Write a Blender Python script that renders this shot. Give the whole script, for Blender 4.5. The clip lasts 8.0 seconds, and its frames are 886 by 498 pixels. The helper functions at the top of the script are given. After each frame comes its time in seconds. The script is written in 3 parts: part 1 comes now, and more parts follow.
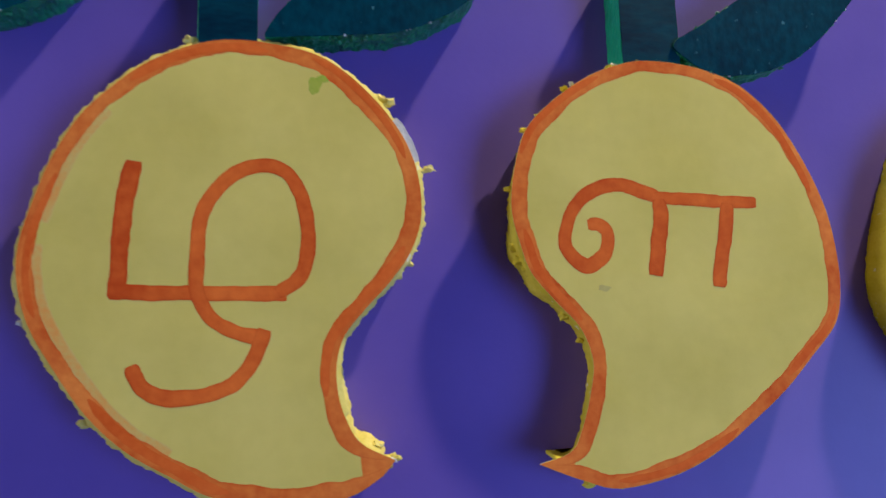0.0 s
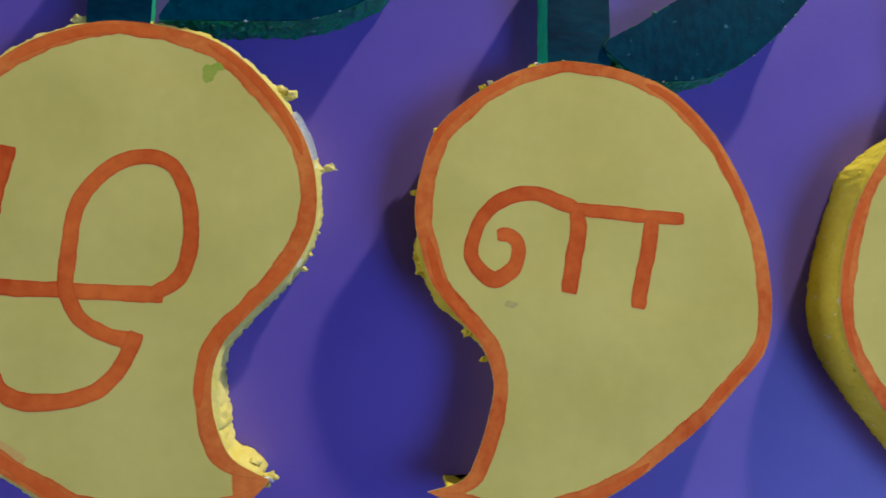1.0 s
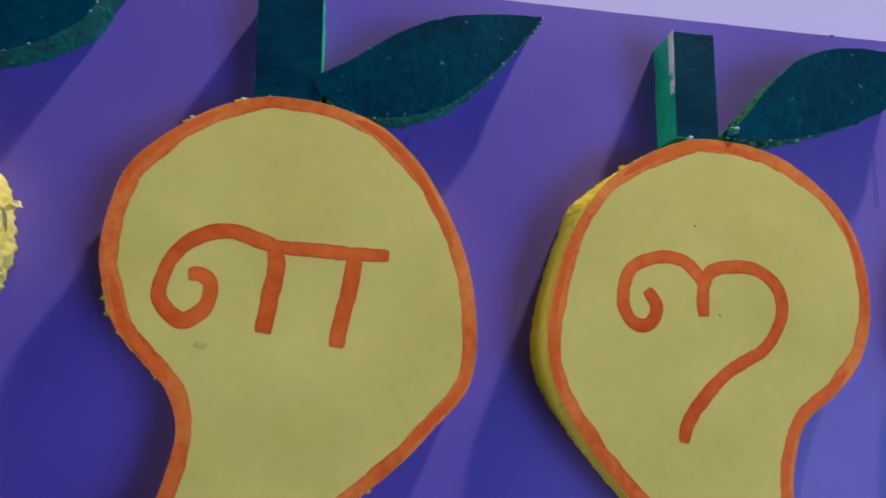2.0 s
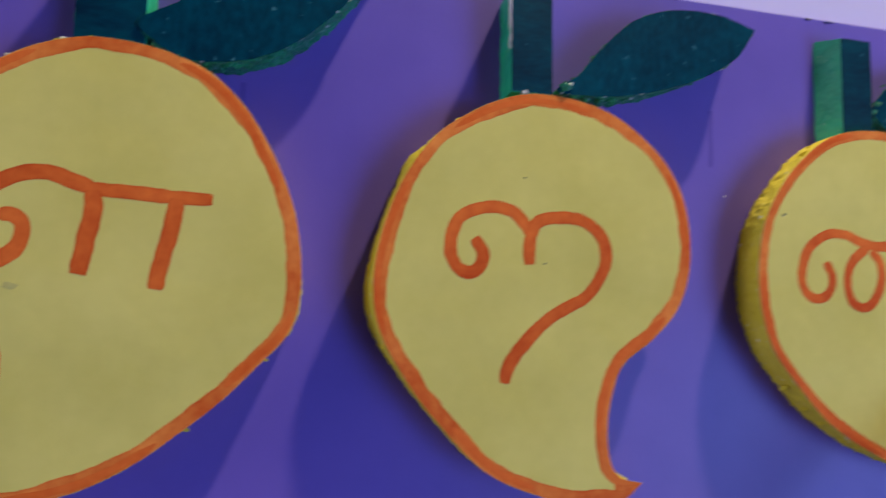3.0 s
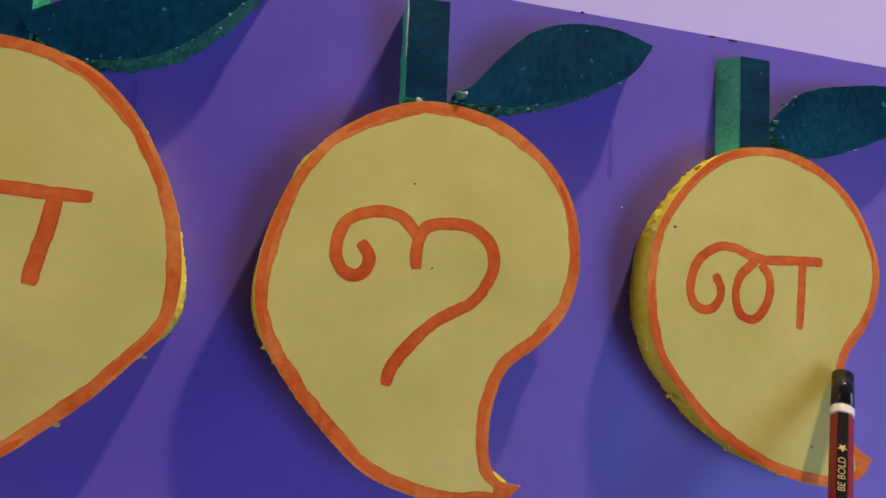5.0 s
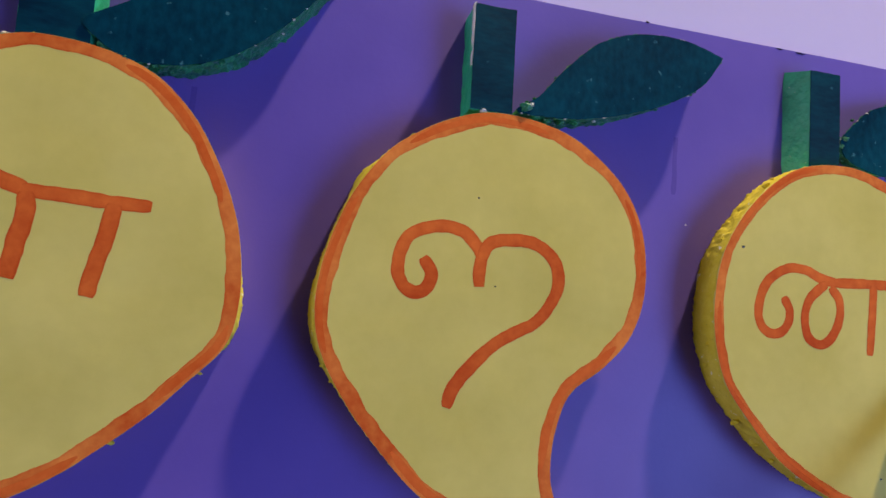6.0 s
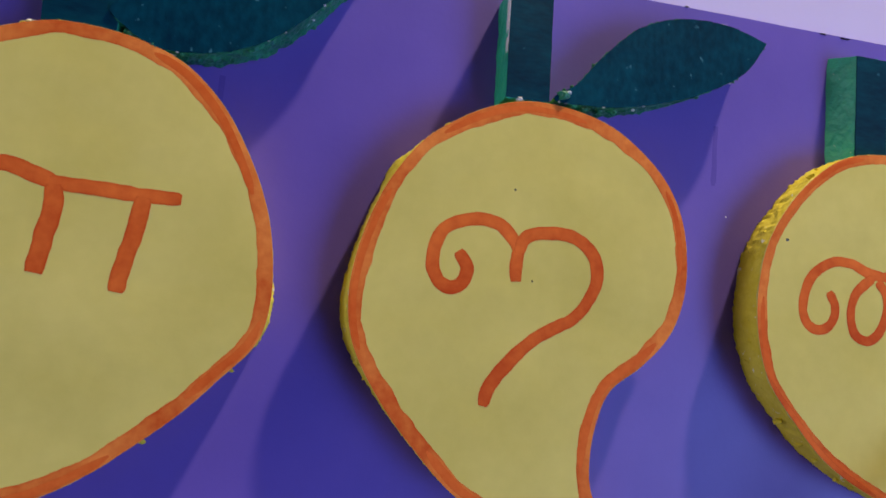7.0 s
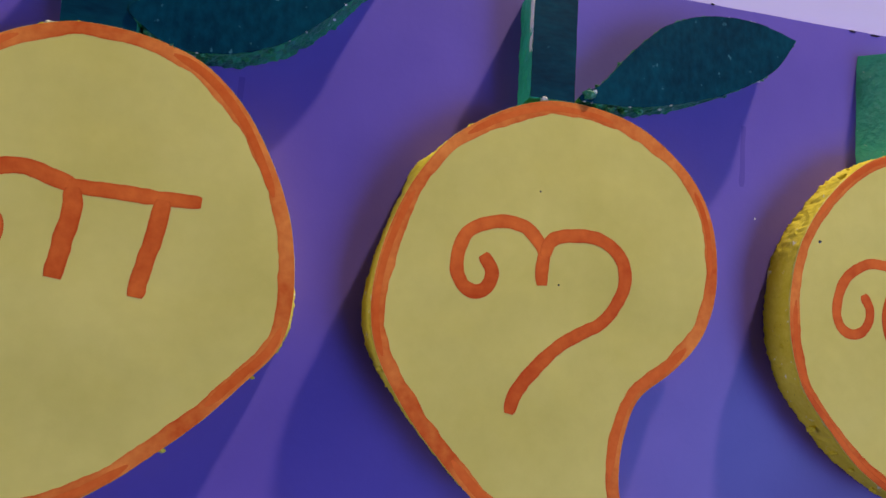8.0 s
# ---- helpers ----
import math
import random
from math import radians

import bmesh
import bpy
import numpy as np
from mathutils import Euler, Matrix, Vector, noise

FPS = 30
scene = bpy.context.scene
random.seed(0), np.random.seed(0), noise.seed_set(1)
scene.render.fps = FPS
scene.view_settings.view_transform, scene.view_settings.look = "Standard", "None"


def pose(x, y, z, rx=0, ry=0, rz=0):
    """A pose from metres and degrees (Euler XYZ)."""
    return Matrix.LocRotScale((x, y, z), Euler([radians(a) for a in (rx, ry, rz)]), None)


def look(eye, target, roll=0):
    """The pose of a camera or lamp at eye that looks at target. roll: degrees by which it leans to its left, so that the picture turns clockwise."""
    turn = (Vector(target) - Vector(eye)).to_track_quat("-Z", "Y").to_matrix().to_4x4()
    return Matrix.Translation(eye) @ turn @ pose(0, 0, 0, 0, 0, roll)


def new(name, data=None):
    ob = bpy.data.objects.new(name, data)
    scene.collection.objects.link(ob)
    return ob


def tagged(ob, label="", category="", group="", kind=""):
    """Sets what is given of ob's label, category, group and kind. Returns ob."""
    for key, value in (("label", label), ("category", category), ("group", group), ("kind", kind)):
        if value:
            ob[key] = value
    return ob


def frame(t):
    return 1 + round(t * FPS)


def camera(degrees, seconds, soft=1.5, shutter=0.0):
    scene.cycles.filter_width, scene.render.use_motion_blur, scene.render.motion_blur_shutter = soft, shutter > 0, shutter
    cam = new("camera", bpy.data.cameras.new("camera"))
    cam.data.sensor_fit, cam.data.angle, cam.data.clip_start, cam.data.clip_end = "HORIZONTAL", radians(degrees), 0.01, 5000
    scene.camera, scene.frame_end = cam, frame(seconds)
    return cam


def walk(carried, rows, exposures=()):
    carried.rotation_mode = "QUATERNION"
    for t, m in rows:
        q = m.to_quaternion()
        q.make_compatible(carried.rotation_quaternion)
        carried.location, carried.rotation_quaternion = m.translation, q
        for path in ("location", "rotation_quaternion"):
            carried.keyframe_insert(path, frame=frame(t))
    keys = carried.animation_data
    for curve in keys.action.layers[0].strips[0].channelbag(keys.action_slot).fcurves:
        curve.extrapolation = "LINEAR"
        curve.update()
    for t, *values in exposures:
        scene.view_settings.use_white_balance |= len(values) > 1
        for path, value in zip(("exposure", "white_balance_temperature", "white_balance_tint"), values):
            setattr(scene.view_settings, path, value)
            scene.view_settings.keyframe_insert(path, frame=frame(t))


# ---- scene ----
U = 0.085      # metres in one drawing unit of the display
Z0 = 1.35      # height of the drawing's origin on the wall


def P(u, v, d=0.0):
    """A place on the display: u along it, v up it, d into it from the paper faces (the board is at 0.15)."""
    return Vector((U * u, U * d, Z0 + U * v))


# ---------------------------------------------------------------- camera
cam = camera(70.95, 8.0, soft=1.5, shutter=0.3)
# seconds, place in drawing units, yaw, pitch, roll in degrees
PATH = [
    (0.0, -2.4716, -2.0697, -0.4286, -6.04, 6.97, -0.26),
    (0.2, -2.3603, -1.9822, -0.3958, -5.37, 5.53, 0.79),
    (0.5, -2.2469, -1.8938, -0.4065, -4.11, 5.95, 1.72),
    (0.7, -2.2373, -1.9072, -0.2639, -5.96, 2.84, 2.50),
    (1.0, -2.0929, -1.9593, -0.3792, -5.04, 6.95, 2.40),
    (1.3, -1.9738, -2.0043, -0.2451, -8.45, 5.70, 2.99),
    (1.5, -1.7437, -2.0370, -0.2585, -7.72, 8.95, 2.87),
    (1.7, -1.4756, -2.0412, -0.2348, -7.64, 8.61, 2.23),
    (2.8, -0.9505, -2.0564, -0.3902, -10.11, 6.88, 1.12),
    (3.0, -0.7861, -2.1582, -0.3495, -11.89, 6.01, 1.90),
    (3.2, -0.6182, -2.2904, -0.2850, -14.19, 5.83, 2.42),
    (3.5, -0.4168, -2.3357, -0.3465, -15.21, 8.11, 1.66),
    (3.8, -0.2915, -2.3127, -0.2693, -13.85, 7.80, 2.61),
    (4.0, -0.3181, -2.3386, -0.2402, -14.52, 8.02, 2.93),
    (4.2, -0.3447, -2.3854, -0.2662, -14.08, 8.62, 2.55),
    (4.5, -0.3879, -2.3425, -0.3222, -13.68, 6.68, 3.10),
    (4.7, -0.4044, -2.3112, -0.3326, -13.46, 6.12, 3.03),
    (6.0, -0.6232, -2.1489, -0.2778, -12.47, 6.31, 4.54),
    (6.2, -0.6397, -2.1164, -0.3004, -12.46, 5.62, 4.44),
    (6.5, -0.6532, -2.0811, -0.3340, -11.64, 6.19, 4.30),
    (7.0, -0.6971, -2.0631, -0.2702, -11.65, 5.46, 4.59),
    (7.2, -0.7336, -2.0675, -0.2199, -11.87, 5.90, 4.67),
    (7.5, -0.7373, -2.0455, -0.2385, -10.67, 6.44, 4.76),
    (8.0, -0.7385, -2.0028, -0.2767, -10.85, 5.91, 4.44),
]


def eye_pose(u, d, v, yaw, pitch, roll):
    e = P(u, v, d)
    y, p = radians(yaw), radians(pitch)
    ahead = Vector((-math.sin(y) * math.cos(p), math.cos(y) * math.cos(p), math.sin(p)))
    return look(e, e + ahead, roll)


walk(cam, [(t, eye_pose(*r)) for t, *r in PATH], exposures=[(0.0, 0.02, 6500, 7), (1.0, -0.02, 6200, 3), (1.7, -0.04, 6250, 4), (3.0, -0.08, 6450, 9), (4.5, -0.15, 7250, 17), (6.0, -0.10, 6750, 14), (8.0, -0.08, 6650, 13)])

# ---------------------------------------------------------------- world and light
world = bpy.data.worlds.new("world")
world.use_nodes = True
scene.world = world
sky = world.node_tree.nodes.new("ShaderNodeTexSky")
sky.sky_type, sky.sun_disc, sky.sun_elevation, sky.sun_rotation = "NISHITA", False, radians(35), radians(150)
world.node_tree.links.new(sky.outputs[0], world.node_tree.nodes["Background"].inputs[0])
world.node_tree.nodes["Background"].inputs[1].default_value = 0.08


def lamp(name, eye, target, size_x, size_y, watts, colour):
    data = bpy.data.lights.new(name, "AREA")
    data.shape, data.size, data.size_y, data.energy, data.color = "RECTANGLE", size_x, size_y, watts, colour
    ob = new(name, data)
    ob.matrix_world = look(eye, target)
    return ob


lamp("wall_lamp", (0.425, -0.280, 2.455), (-0.08, 0.0, 1.30), 0.050, 0.050, 20.0, (1.0, 0.85, 0.50))
# unseen cool light from the lower right, set in an assumed opening
lamp("east_cool_light", (1.22, -1.35, 0.80), (0.0, 0.0, 1.35), 0.90, 1.20, 23.0, (0.30, 0.48, 1.0))
# fill added to brighten the left-facing sides, with no known window behind it
lamp("west_fill_light", (-2.57, -0.70, 1.45), (0.0, 0.0, 1.35), 0.65, 1.1, 16.5, (0.97, 0.95, 1.0))


# ---------------------------------------------------------------- materials
def material(name, base, other, scale=40.0, rough=0.6, bump=0.1, bump_scale=300.0, fine=0.35, spec=0.3, stretch=(1, 1, 1), coarse_amount=1.0, swell=0.0, rim=0.0):
    """A painted or papery surface: two colours mixed by a coarse and a fine noise, with a fine relief. scale: per metre."""
    m = bpy.data.materials.new(name)
    m.use_nodes = True
    nt = m.node_tree
    bsdf = nt.nodes["Principled BSDF"]
    coord = nt.nodes.new("ShaderNodeTexCoord")
    mapping = nt.nodes.new("ShaderNodeMapping")
    mapping.inputs["Scale"].default_value = stretch
    nt.links.new(coord.outputs["Object"], mapping.inputs["Vector"])

    def noise_node(s, detail):
        n = nt.nodes.new("ShaderNodeTexNoise")
        n.inputs["Scale"].default_value, n.inputs["Detail"].default_value = s, detail
        nt.links.new(mapping.outputs[0], n.inputs["Vector"])
        return n

    big, small, relief = noise_node(scale, 3), noise_node(scale * 9, 4), noise_node(bump_scale, 5)
    add = nt.nodes.new("ShaderNodeMath")
    add.operation = "MULTIPLY_ADD"
    add.inputs[1].default_value = fine
    nt.links.new(small.outputs["Fac"], add.inputs[0])
    nt.links.new(big.outputs["Fac"], add.inputs[2])
    ramp = nt.nodes.new("ShaderNodeMapRange")
    ramp.inputs["From Min"].default_value = 0.35 + 0.35 * fine
    ramp.inputs["From Max"].default_value = 0.65 + 0.65 * fine
    ramp.inputs["To Max"].default_value = coarse_amount
    nt.links.new(add.outputs[0], ramp.inputs["Value"])
    mix = nt.nodes.new("ShaderNodeMix")
    mix.data_type = "RGBA"
    mix.inputs["A"].default_value, mix.inputs["B"].default_value = (*base, 1), (*other, 1)
    if rim:
        across = nt.nodes.new("ShaderNodeAttribute")
        across.attribute_name = "across"
        power = nt.nodes.new("ShaderNodeMath")
        power.operation = "POWER"
        power.inputs[1].default_value = 3.0
        nt.links.new(across.outputs["Fac"], power.inputs[0])
        pool = nt.nodes.new("ShaderNodeMath")
        pool.operation, pool.use_clamp = "MULTIPLY_ADD", True
        pool.inputs[1].default_value = rim
        nt.links.new(power.outputs[0], pool.inputs[0])
        nt.links.new(ramp.outputs[0], pool.inputs[2])
        nt.links.new(pool.outputs[0], mix.inputs["Factor"])
    else:
        nt.links.new(ramp.outputs[0], mix.inputs["Factor"])
    nt.links.new(mix.outputs["Result"], bsdf.inputs["Base Color"])
    bsdf.inputs["Roughness"].default_value = rough
    bsdf.inputs["Specular IOR Level"].default_value = spec
    b = nt.nodes.new("ShaderNodeBump")
    b.inputs["Strength"].default_value, b.inputs["Distance"].default_value = bump, 0.001
    nt.links.new(relief.outputs["Fac"], b.inputs["Height"])
    if swell:
        wide = noise_node(scale * 1.3, 2)
        w = nt.nodes.new("ShaderNodeBump")
        w.inputs["Strength"].default_value, w.inputs["Distance"].default_value = swell, 0.003
        nt.links.new(wide.outputs["Fac"], w.inputs["Height"])
        nt.links.new(w.outputs[0], b.inputs["Normal"])
    nt.links.new(b.outputs[0], bsdf.inputs["Normal"])
    return m


def flecked(m, colour, scale, level):
    """Lays sparse flecks of another colour over a material."""
    nt = m.node_tree
    bsdf = nt.nodes["Principled BSDF"]
    old = bsdf.inputs["Base Color"].links[0].from_socket
    coord = nt.nodes.new("ShaderNodeTexCoord")
    n = nt.nodes.new("ShaderNodeTexNoise")
    n.inputs["Scale"].default_value, n.inputs["Detail"].default_value = scale, 3
    nt.links.new(coord.outputs["Object"], n.inputs["Vector"])
    r = nt.nodes.new("ShaderNodeMapRange")
    r.inputs["From Min"].default_value, r.inputs["From Max"].default_value = level, level + 0.06
    nt.links.new(n.outputs["Fac"], r.inputs["Value"])
    mix = nt.nodes.new("ShaderNodeMix")
    mix.data_type = "RGBA"
    mix.inputs["B"].default_value = (*colour, 1)
    nt.links.new(old, mix.inputs["A"])
    nt.links.new(r.outputs[0], mix.inputs["Factor"])
    nt.links.new(mix.outputs["Result"], bsdf.inputs["Base Color"])
    return m


PURPLE = material("purple_chart_paper", (0.135, 0.088, 0.48), (0.165, 0.106, 0.53), 9, 0.42, 0.05, 500, 0.3, 0.35, swell=0.05)
LAVENDER = material("lavender_wall_paint", (0.61, 0.54, 0.90), (0.66, 0.58, 0.93), 5, 0.7, 0.05, 260, 0.3, 0.2)
PLASTER = material("grey_plaster", (0.20, 0.19, 0.19), (0.25, 0.24, 0.24), 3, 0.8, 0.1, 200)
FLOORING = material("grey_floor", (0.20, 0.19, 0.18), (0.26, 0.25, 0.23), 6, 0.6, 0.1, 200)
PAPER = material("yellow_paper", (0.645, 0.555, 0.142), (0.75, 0.65, 0.19), 26, 0.75, 0.035, 420, 0.25, 0.12, swell=0.28)
ORANGE = material("orange_paint", (0.88, 0.200, 0.038), (0.58, 0.072, 0.012), 30, 0.7, 0.08, 900, 0.45, 0.10, coarse_amount=1.0, rim=0.45)
ORANGE_THIN = material("thin_orange_paint", (0.92, 0.30, 0.066), (0.62, 0.082, 0.012), 36, 0.7, 0.08, 900, 0.5, 0.10, coarse_amount=0.95, rim=0.30)
OVERLAP = material("second_coat_of_orange", (0.84, 0.185, 0.036), (0.70, 0.110, 0.017), 50, 0.7, 0.08, 900, 0.45, 0.10, rim=0.2)
# dark flecks paint in the shade of pits, the pale ones are bare foam
FOAM = flecked(flecked(material("yellow_painted_foam", (0.82, 0.69, 0.10), (0.70, 0.56, 0.05), 110, 0.85, 0.22, 700, 0.5, 0.05), (0.42, 0.33, 0.06), 700, 0.69), (0.88, 0.84, 0.66), 380, 0.67)
FOAM_PALE = flecked(material("pale_yellow_painted_foam", (0.76, 0.67, 0.25), (0.66, 0.56, 0.13), 110, 0.85, 0.25, 700, 0.5, 0.05), (0.85, 0.82, 0.62), 330, 0.68)
# lighter flecks: brushed texture, plus glossy highlights put into the colour
TEAL = flecked(material("dark_green_paint", (0.0, 0.020, 0.046), (0.0, 0.062, 0.104), 50, 0.5, 0.22, 350, 0.7, 0.04, (1, 1, 0.65)), (0.045, 0.170, 0.220), 300, 0.67)
TEAL_STREAKED = flecked(material("streaked_dark_green_paint", (0.0, 0.018, 0.045), (0.0, 0.056, 0.092), 70, 0.42, 0.14, 260, 0.5, 0.10, (0.45, 1, 1.3)), (0.030, 0.140, 0.190), 200, 0.70)
GREEN = flecked(material("green_painted_foam", (0.016, 0.53, 0.30), (0.008, 0.36, 0.20), 90, 0.45, 0.5, 600, 0.5, 0.6), (0.35, 0.70, 0.52), 620, 0.69)
# darker copy of GREEN for the leaves, its pale flecks paint in highlights
GREEN_DARK = flecked(material("dark_green_painted_foam", (0.010, 0.28, 0.13), (0.004, 0.11, 0.055), 130, 0.4, 0.6, 700, 0.6, 0.6), (0.22, 0.48, 0.38), 520, 0.66)
BARE = material("bare_white_foam", (0.80, 0.78, 0.80), (0.70, 0.68, 0.66), 300, 0.6, 0.5, 900)
CREAM = material("pale_torn_paper", (0.80, 0.76, 0.50), (0.72, 0.62, 0.22), 160, 0.8, 0.1, 900)
WASH = material("faded_orange_wash", (0.80, 0.36, 0.085), (0.69, 0.55, 0.18), 90, 0.7, 0.05, 500, 0.6, rim=0.9)
SMEAR = material("green_smear", (0.27, 0.42, 0.03), (0.46, 0.50, 0.08), 160, 0.7, 0.05, 500)
SMUDGE = material("grey_brown_smudge", (0.54, 0.46, 0.15), (0.63, 0.55, 0.18), 300, 0.75, 0.05, 500)
STREAK = material("darker_purple_streak", (0.108, 0.070, 0.41), (0.122, 0.078, 0.44), 60, 0.4, 0.05, 400)
BLACK = material("black_lacquer", (0.008, 0.008, 0.010), (0.014, 0.013, 0.015), 200, 0.14, 0.05, 600, spec=0.6)
RED = material("red_lacquer", (0.28, 0.010, 0.018), (0.22, 0.008, 0.014), 200, 0.24, 0.05, 600, spec=0.5)
WHITE = material("white_lacquer", (0.78, 0.76, 0.80), (0.70, 0.68, 0.72), 300, 0.35, 0.05, 600)
GOLD = material("gold_foil", (0.75, 0.60, 0.32), (0.60, 0.47, 0.22), 300, 0.3, 0.1, 600)
GOLD.node_tree.nodes["Principled BSDF"].inputs["Metallic"].default_value = 0.8
WOOD = material("pencil_wood", (0.50, 0.30, 0.15), (0.42, 0.24, 0.11), 300, 0.6, 0.1, 800)


# ---------------------------------------------------------------- helpers for meshes
def mesh_object(name, bm, mat, parent=None, label="", smooth=False):
    bmesh.ops.recalc_face_normals(bm, faces=bm.faces[:])
    me = bpy.data.meshes.new(name)
    bm.to_mesh(me)
    bm.free()
    if smooth:
        for p in me.polygons:
            p.use_smooth = True
    me.materials.append(mat)
    ob = new(name, me)
    if parent is not None:
        ob.parent = parent
        ob.matrix_parent_inverse = parent.matrix_world.inverted()
    if label:
        tagged(ob, label)
    return ob


def part(name, bm, mat, parent, label="", smooth=False):
    return mesh_object(name, bm, mat, parent, label, smooth)


def box_mesh(lo, hi, bevel=0.0):
    bm = bmesh.new()
    lo, hi = Vector(lo), Vector(hi)
    bmesh.ops.create_cube(bm, size=1.0, matrix=Matrix.LocRotScale((lo + hi) / 2, None, hi - lo))
    if bevel:
        bmesh.ops.bevel(bm, geom=bm.edges[:], offset=bevel, segments=2, affect="EDGES")
    return bm


def empty(name, place):
    ob = new(name)
    ob.empty_display_size = 0.02
    ob.matrix_world = Matrix.Translation(place)
    return ob


def spline(points, n, closed=False):
    """n places evenly along a smooth curve through the points (Catmull-Rom)."""
    pts = [Vector(p) for p in points]
    k = len(pts)
    dense = []
    for i in range(k if closed else k - 1):
        if closed:
            a, b, c, d = pts[(i - 1) % k], pts[i], pts[(i + 1) % k], pts[(i + 2) % k]
        else:
            b, c = pts[i], pts[i + 1]
            a = pts[i - 1] if i else b * 2 - c
            d = pts[i + 2] if i + 2 < k else c * 2 - b
        for j in range(24):
            t = j / 24
            dense.append(0.5 * (2 * b + (c - a) * t + (2 * a - 5 * b + 4 * c - d) * t * t + (3 * b - a - 3 * c + d) * t ** 3))
    dense.append(pts[0] if closed else pts[-1])
    run = [0.0]
    for p, q in zip(dense, dense[1:]):
        run.append(run[-1] + (q - p).length)
    out, j = [], 0
    steps = n if closed else n - 1
    for i in range(n):
        s = run[-1] * i / steps
        while j < len(run) - 2 and run[j + 1] < s:
            j += 1
        w = (s - run[j]) / max(run[j + 1] - run[j], 1e-9)
        out.append(dense[j].lerp(dense[j + 1], min(max(w, 0), 1)))
    return out


def outline(points, n, corner=None):
    """A closed outline, clockwise or not, which may have one sharp corner (an index into points)."""
    if corner is None:
        return spline(points, n, True)
    turned = points[corner:] + points[:corner] + [points[corner]]
    return spline(turned, n + 1)[:-1]


def normals_out(loop):
    """Outward normals of a closed outline of 2D places."""
    n = len(loop)
    area = sum(loop[i].x * loop[(i + 1) % n].y - loop[(i + 1) % n].x * loop[i].y for i in range(n))
    out = []
    for i in range(n):
        t = (loop[(i + 1) % n] - loop[i - 1]).normalized()
        out.append(Vector((t.y, -t.x)) * (1 if area > 0 else -1))
    return out


def wobble(p, scale, seed):
    """Smooth noise between -1 and 1."""
    return noise.noise(Vector((p[0] * scale + seed * 7.3, p[1] * scale - seed * 3.1, seed * 1.7 + (p[2] if len(p) > 2 else 0) * scale)))


def slab(loop, d_front, d_back, rough=0.0, flare=0.0, layers=1, seed=1.0, shrink=0.0, grain=32.0, corner=False, lean=0.0, bulges=()):
    """A cut-out of sheet: its outline drawn at several depths, with cut sides that may be crumbly."""
    bm = bmesh.new()
    nn, n = normals_out(loop), len(loop)
    inside = (loop[int(0.06 * n)] + loop[-int(0.06 * n)]) / 2
    rings = []
    for k in range(layers + 1):
        f = k / layers
        d = d_front + (d_back - d_front) * f
        ring = []
        for i, p in enumerate(loop):
            g = wobble((p.x, p.y, f * 0.15), grain, seed) + 0.6 * wobble((p.x, p.y, f * 0.15), grain * 2.3, seed + 4)
            slow = 0.5 + wobble((p.x, p.y), 3.0, seed + 9)
            spike = max(0.0, wobble((p.x, p.y, f * 0.15), grain * 1.2, seed + 6) - 0.25)
            near = max(0.0, 1 - min(i, n - i) / (0.05 * n)) if corner else 0.0
            off = (flare * f * (max(slow, 0.0) * 1.3 if flare > 0 else 0.6 + 0.8 * slow) + rough * (g + 1.6 * spike) * (0.6 if k == 0 else 0.75)) * (1 - near) - lean * nn[i].x * f * (1 - near) - shrink - (min(0.012, 0.25 * (p - loop[0]).length) if near else 0.0)
            for bu, bv, reach, much in bulges:
                off += much * min(1.0, 0.3 + f) * math.exp(-((p.x - bu) ** 2 + (p.y - bv) ** 2) / reach ** 2)
            q = p + nn[i] * off
            if near:
                q += (inside - p).normalized() * 0.055 * near ** 1.5
            jit = 0.0 if k in (0, layers) else rough * 0.4 * wobble((p.x, p.y, f), grain * 1.7, seed + 2)
            ring.append(bm.verts.new(P(q.x, q.y, d + jit)))
        rings.append(ring)
    for a, b in zip(rings, rings[1:]):
        for i in range(n):
            j = (i + 1) % n
            bm.faces.new((a[i], a[j], b[j], b[i]))
    caps = [bm.faces.new(rings[0]), bm.faces.new(list(reversed(rings[-1])))]
    bm.normal_update()
    bmesh.ops.triangulate(bm, faces=caps)
    return bm


def ring_mesh(loop, width, seed, pointed=True, d=-0.0003):
    """A brushed border that follows an outline on its inner side, of uneven width."""
    bm = bmesh.new()
    across = bm.verts.layers.float.new("across")
    nn, n = normals_out(loop), len(loop)
    rows = []
    for i, p in enumerate(loop):
        w = width * (1 + 0.30 * wobble((p.x, p.y), 3.0, seed) + 0.14 * wobble((p.x, p.y), 14.0, seed + 3) + 0.05 * wobble((p.x, p.y), 45.0, seed + 5))
        if pointed:
            w = min(w, 0.33 * (p - loop[0]).length + 0.002)
        row = []
        for f, h, e in ((0.015, 0.8, 0.75), (0.3, 1.0, 0.0), (0.75, 1.0, 0.2), (1.0, 0.8, 1.0)):
            q = p - nn[i] * w * f
            v = bm.verts.new(P(q.x, q.y, d * h))
            v[across] = e
            row.append(v)
        rows.append(row)
    for i in range(n):
        r, s = rows[i], rows[(i + 1) % n]
        for k in range(3):
            bm.faces.new((r[k], s[k], s[k + 1], r[k + 1]))
    if pointed:
        # the tip of the beak is painted right across
        tip = [[bm.verts.new(P(q.x, q.y, d * 0.5)) for q in (loop[i] - nn[i] * 0.001, loop[-i] - nn[-i] * 0.001)] for i in range(1, 17)]
        for r, s in zip(tip, tip[1:]):
            bm.faces.new((r[0], s[0], s[1], r[1]))
    return bm


